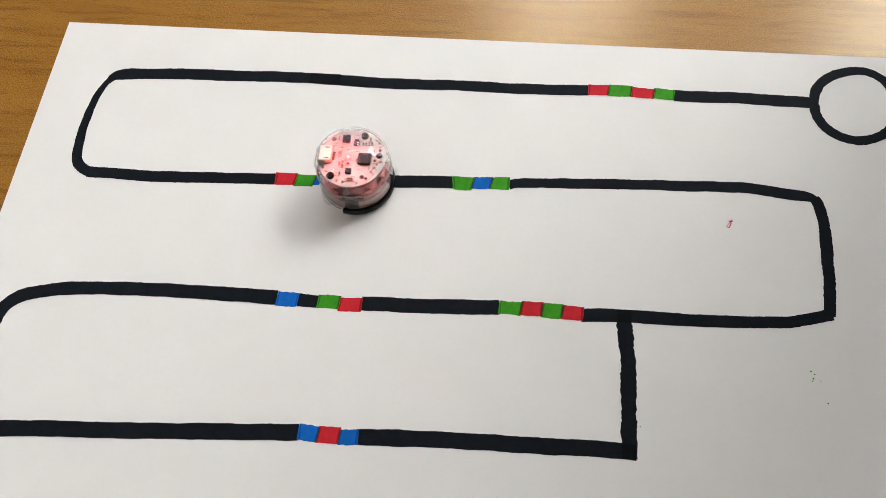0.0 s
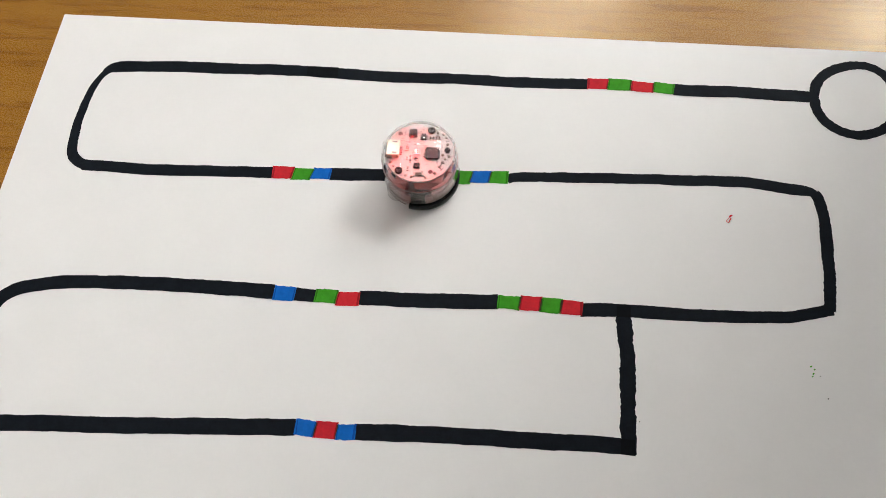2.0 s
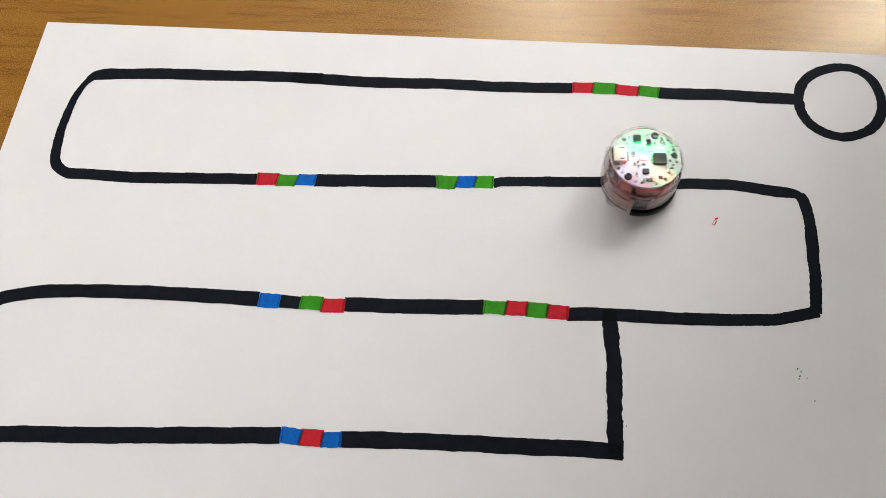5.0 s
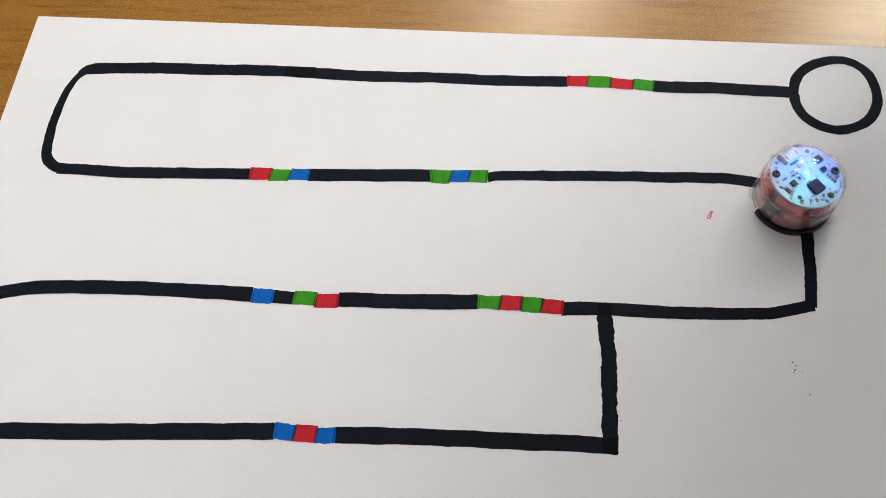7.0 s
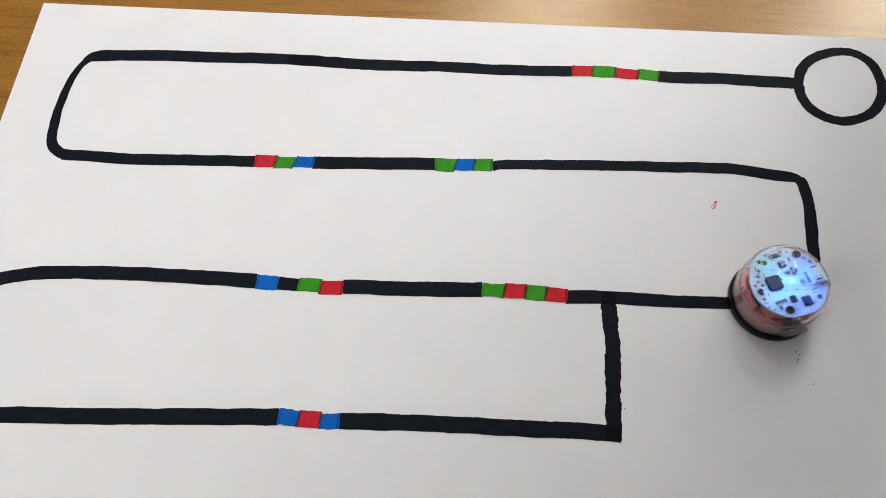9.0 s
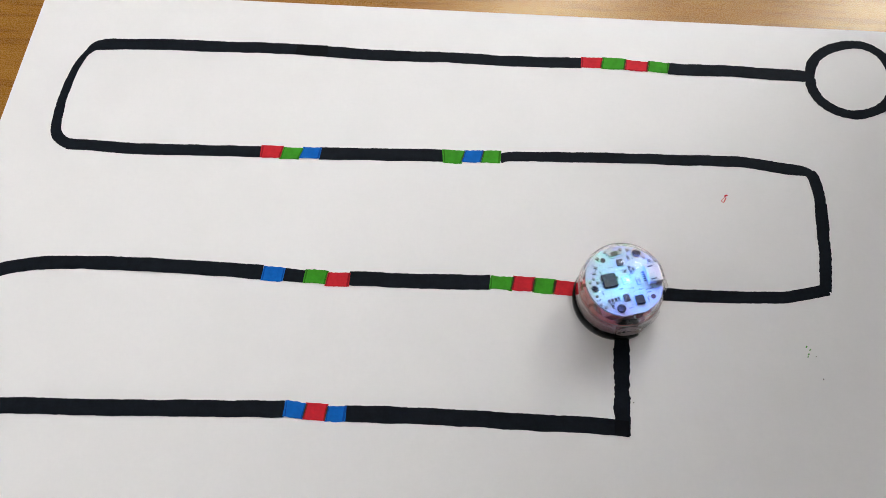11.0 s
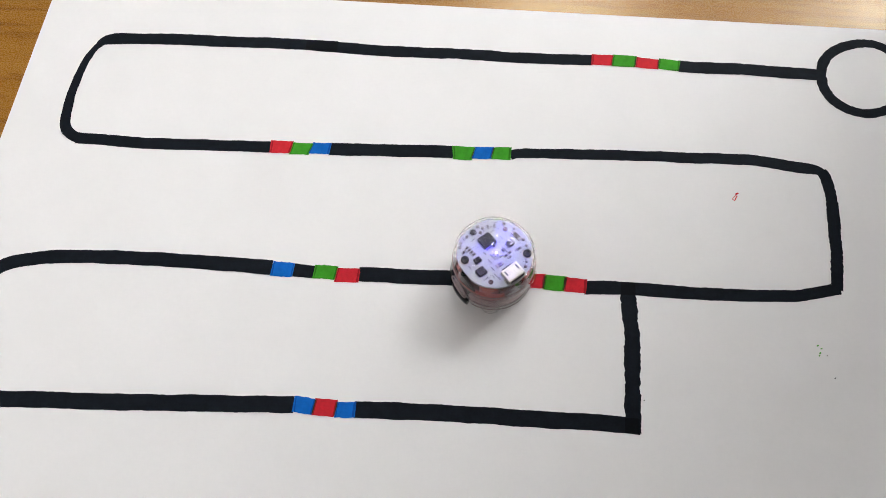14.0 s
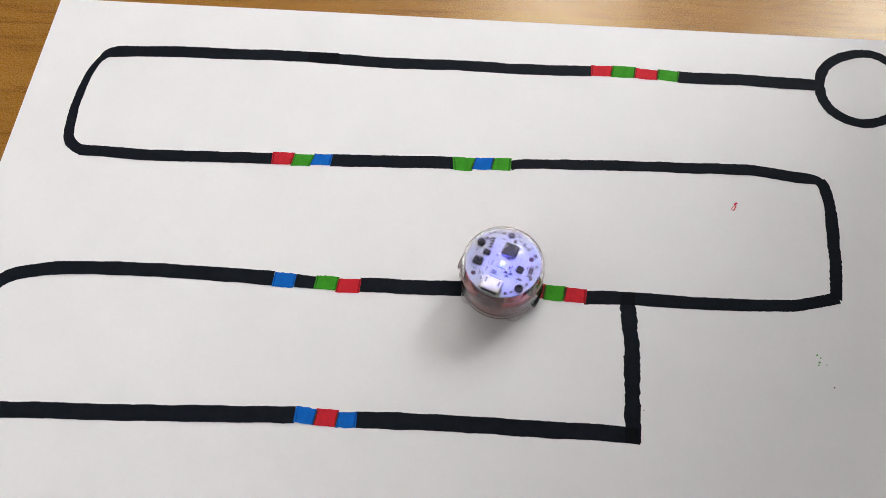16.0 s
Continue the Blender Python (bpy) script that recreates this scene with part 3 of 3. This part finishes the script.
    # capacitors and resistors, each with its two soldered ends
    parts = [(0.4, -8.2, 2.4, 1.2, 4, CERAMIC_BROWN), (-3.8, 1.2, 1.1, 1.5, 0, CERAMIC_GREY), (-3.1, -6.2, 0.6, 1.1, 0, CERAMIC_GREY), (5.4, -7.6, 0.8, 0.9, 40, CERAMIC_BROWN),
             (-2.5, -3.3, 0.6, 0.9, 0, DARK_DETAIL), (-2.6, -1.9, 0.6, 0.9, 0, DARK_DETAIL), (-3.6, -2.5, 0.6, 0.9, 0, CERAMIC_GREY), (-0.9, -2.3, 0.9, 0.5, 0, DARK_DETAIL), (1.7, -1.0, 0.5, 0.9, 0, CERAMIC_BROWN),
             (6.7, -5.2, 0.6, 0.8, 60, CERAMIC_GREY), (7.6, -3.5, 0.6, 0.8, 70, CERAMIC_GREY), (5.3, 7.0, 0.6, 0.9, 0, CERAMIC_BROWN)]
    for i in range(4):
        parts.append((3.1 + i * 0.93, 5.1 + i * 0.1, 0.5, 0.95, 0, CERAMIC_BROWN))
    for x, y, a, b, turn, material in parts:
        c = part("component", box(0, 0, 0, a * MM, b * MM, 0.4 * MM, 0.05 * MM), material, board)
        c.location, c.rotation_euler = (x * MM, y * MM, z), (0, 0, radians(turn))
        bp = bmesh.new()
        for e in (-1, 1):
            if b >= a:
                box(0, e * b * 0.55 * MM, 0, a * 1.04 * MM, b * 0.3 * MM, 0.43 * MM, bm=bp)
            else:
                box(e * a * 0.55 * MM, 0, 0, a * 0.3 * MM, b * 1.04 * MM, 0.43 * MM, bm=bp)
        part("solder_pads", bp, TIN, c)
    # test points round the rim
    for i, (x, y) in enumerate(((-1.7, -9.1), (-3.6, -8.6), (-7.5, -5.5), (-8.6, -4.2), (8.2, -2.1), (9.4, -1.2), (7.4, -0.7), (8.2, 5.8), (7.2, 6.9), (8.7, 3.2), (2.7, -9.2))):
        part("test_point", lathe(scaled_profile([(0.0, 15.60), (0.5, 15.60), (0.46, 15.78), (0.25, 15.90), (0.0, 15.93)]), steps=16, centre=(x * MM, y * MM)), TIN if i % 3 else PORT_METAL, board, "", True)
    # unreadable print as bars, in short rows, and tiny vias
    rng = random.Random(5)
    bm = bmesh.new()
    for x, y, n, turn in ((8.6, 4.4, 3, 8), (5.2, 6.2, 3, 0), (0.6, 8.4, 3, 0), (-6.2, 4.0, 6, 4), (-4.8, 7.0, 4, 90), (6.9, 2.6, 3, 90), (7.0, -4.3, 4, 65), (1.6, 2.4, 3, 0),
                          (-3.6, 3.6, 4, 0), (-1.2, 2.8, 4, 0), (-0.9, -2.9, 5, 0), (2.6, -4.4, 3, 0), (-2.0, -0.8, 3, 90), (1.2, -7.0, 3, 0), (-5.6, 4.9, 3, 0), (5.8, -3.6, 3, 90), (7.4, -6.0, 3, 50)):
        c, d = math.cos(radians(turn)), math.sin(radians(turn))
        for i in range(n):
            o = (i - (n - 1) / 2) * 0.42
            box((x + c * o) * MM, (y + d * o) * MM, z, 0.2 * MM, rng.uniform(0.25, 0.55) * MM, 0.03 * MM, turn=turn, bm=bm)
    for i in range(60):
        a, r = rng.uniform(0, math.tau), 9.8 * math.sqrt(rng.uniform(0.03, 0.9))
        x, y = r * math.cos(a), min(r * math.sin(a), 9.2)
        if x < -5.0 and abs(y) < 4.0:
            continue
        box(x * MM, y * MM, z, 0.2 * MM, 0.2 * MM, 0.03 * MM, turn=45, bm=bm)
    part("board_print", bm, DARK_DETAIL, board, "tiny dark print marks")


robot = make_robot()


# ---- movement ----
def motions():
    """The robot follows the track, then turns on the spot, faster and faster."""
    rows = [
        (0.0, 117.6, -63.3, 0.0),
        (0.5, 123.2, -63.1, 0.0),
        (1.0, 128.4, -62.8, 0.0),
        (1.5, 134.0, -62.6, 0.0),
        (2.0, 139.6, -62.4, 0.5),
        (2.5, 147.5, -62.1, 0.0),
        (3.0, 160.5, -61.5, 0.5),
        (3.5, 175.0, -60.5, 0.0),
        (4.0, 187.9, -59.9, -1.0),
        (4.2, 193.2, -59.6, -1.0),
        (5.0, 214.8, -58.4, 1.0),
        (5.8, 236.5, -58.2, -1.0),
        (6.3, 252.9, -58.9, -7.0),
        (6.5, 258.6, -59.5, -11.7),
        (7.0, 264.6, -64.9, -52.5),
        (7.5, 267.1, -76.2, -79.3),
        (8.0, 267.3, -88.3, -88.8),
        (8.5, 263.6, -97.9, -125.7),
        (8.7, 260.1, -101.2, -141.2),
        (9.2, 247.9, -104.4, -170.0),
        (10.0, 228.9, -105.6, -178.0),
        (10.5, 216.1, -106.3, -170.0),
        (10.8, 208.7, -107.3, -164.7),
        (11.0, 204.0, -108.4, -163.5),
        (11.5, 193.6, -106.2, -194.0),
        (12.0, 181.6, -104.7, -183.8),
        (12.5, 167.1, -105.1, -178.5),
        (12.8, 164.0, -105.3, -177.8),
        (13.0, 163.6, -105.3, -177.8),
        (13.3, 163.6, -105.6, -179.0),
        (13.5, 163.6, -105.4, -185.7),
        (13.7, 163.7, -104.8, -199.0),
        (14.0, 164.4, -103.8, -228.4),
        (14.2, 165.4, -103.3, -256.0),
        (14.4, 166.7, -103.3, -287.0),
        (14.5, 167.3, -103.6, -302.0),
        (14.6, 167.8, -104.0, -319.0),
        (14.8, 168.4, -105.4, -355.0),
        (15.0, 168.0, -106.9, -394.0),
        (15.2, 166.4, -108.0, -440.0),
        (15.4, 164.3, -107.3, -494.0),
        (15.5, 163.7, -106.3, -522.0),
        (15.6, 163.6, -105.3, -547.0),
        (15.8, 164.7, -103.6, -598.0),
        (16.0, 166.8, -103.3, -650.0),
    ]
    walk(robot, [(t, pose(x * MM, y * MM, 0, 0, 0, turn)) for t, x, y, turn in rows])

    # how far each die of the light is turned up: seconds; red, green, blue, violet
    red, white, green, azure, violet, mint = (1, 0, 0, 0), (0.38, 0.48, 1, 0.5), (0, 1, 0, 0), (0, 0.5, 1, 0), (0, 0, 1, 1), (0.5, 1, 0.5, 0)
    shades = [(0.0, red), (0.1, white), (0.2, red), (0.4, white), (0.7, red), (0.9, white), (1.1, red), (1.3, white), (1.5, red), (1.7, white), (1.9, red), (2.1, white), (2.3, red),
              (2.4, green), (2.6, violet), (2.8, green), (3.0, (0, 1, 0.4, 1)), (3.1, azure), (3.4, mint), (5.2, azure), (11.4, red), (11.6, green), (12.4, azure), (12.7, (0, 0, 0, 0.3)),
              (12.8, (0, 0, 0, 0.75)), (13.3, (0, 0, 0, 0.9)), (13.8, (0, 0, 0, 1)), (14.3, (0, 0, 0.3, 1)), (15.0, (0, 0, 0.4, 1))]
    for k, name in enumerate(("red_light", "green_light", "blue_light", "added_violet_light")):
        ob, x, y, z = LIGHTS[name]
        keys = [(0.0, shades[0][1][k])]
        for (t0, a), (t1, b) in zip(shades, shades[1:]):
            keys += [(t1 - 0.1 + 0.1 * i / 3, a[k] + (b[k] - a[k]) * i / 3) for i in range(4) if t1 - 0.1 + 0.1 * i / 3 > keys[-1][0] + 0.01]
        keys.append((16.0, shades[-1][1][k]))
        walk(ob, [(t, pose(x, y, z, 180 * (1 - lit), 0, 0)) for t, lit in keys])


motions()
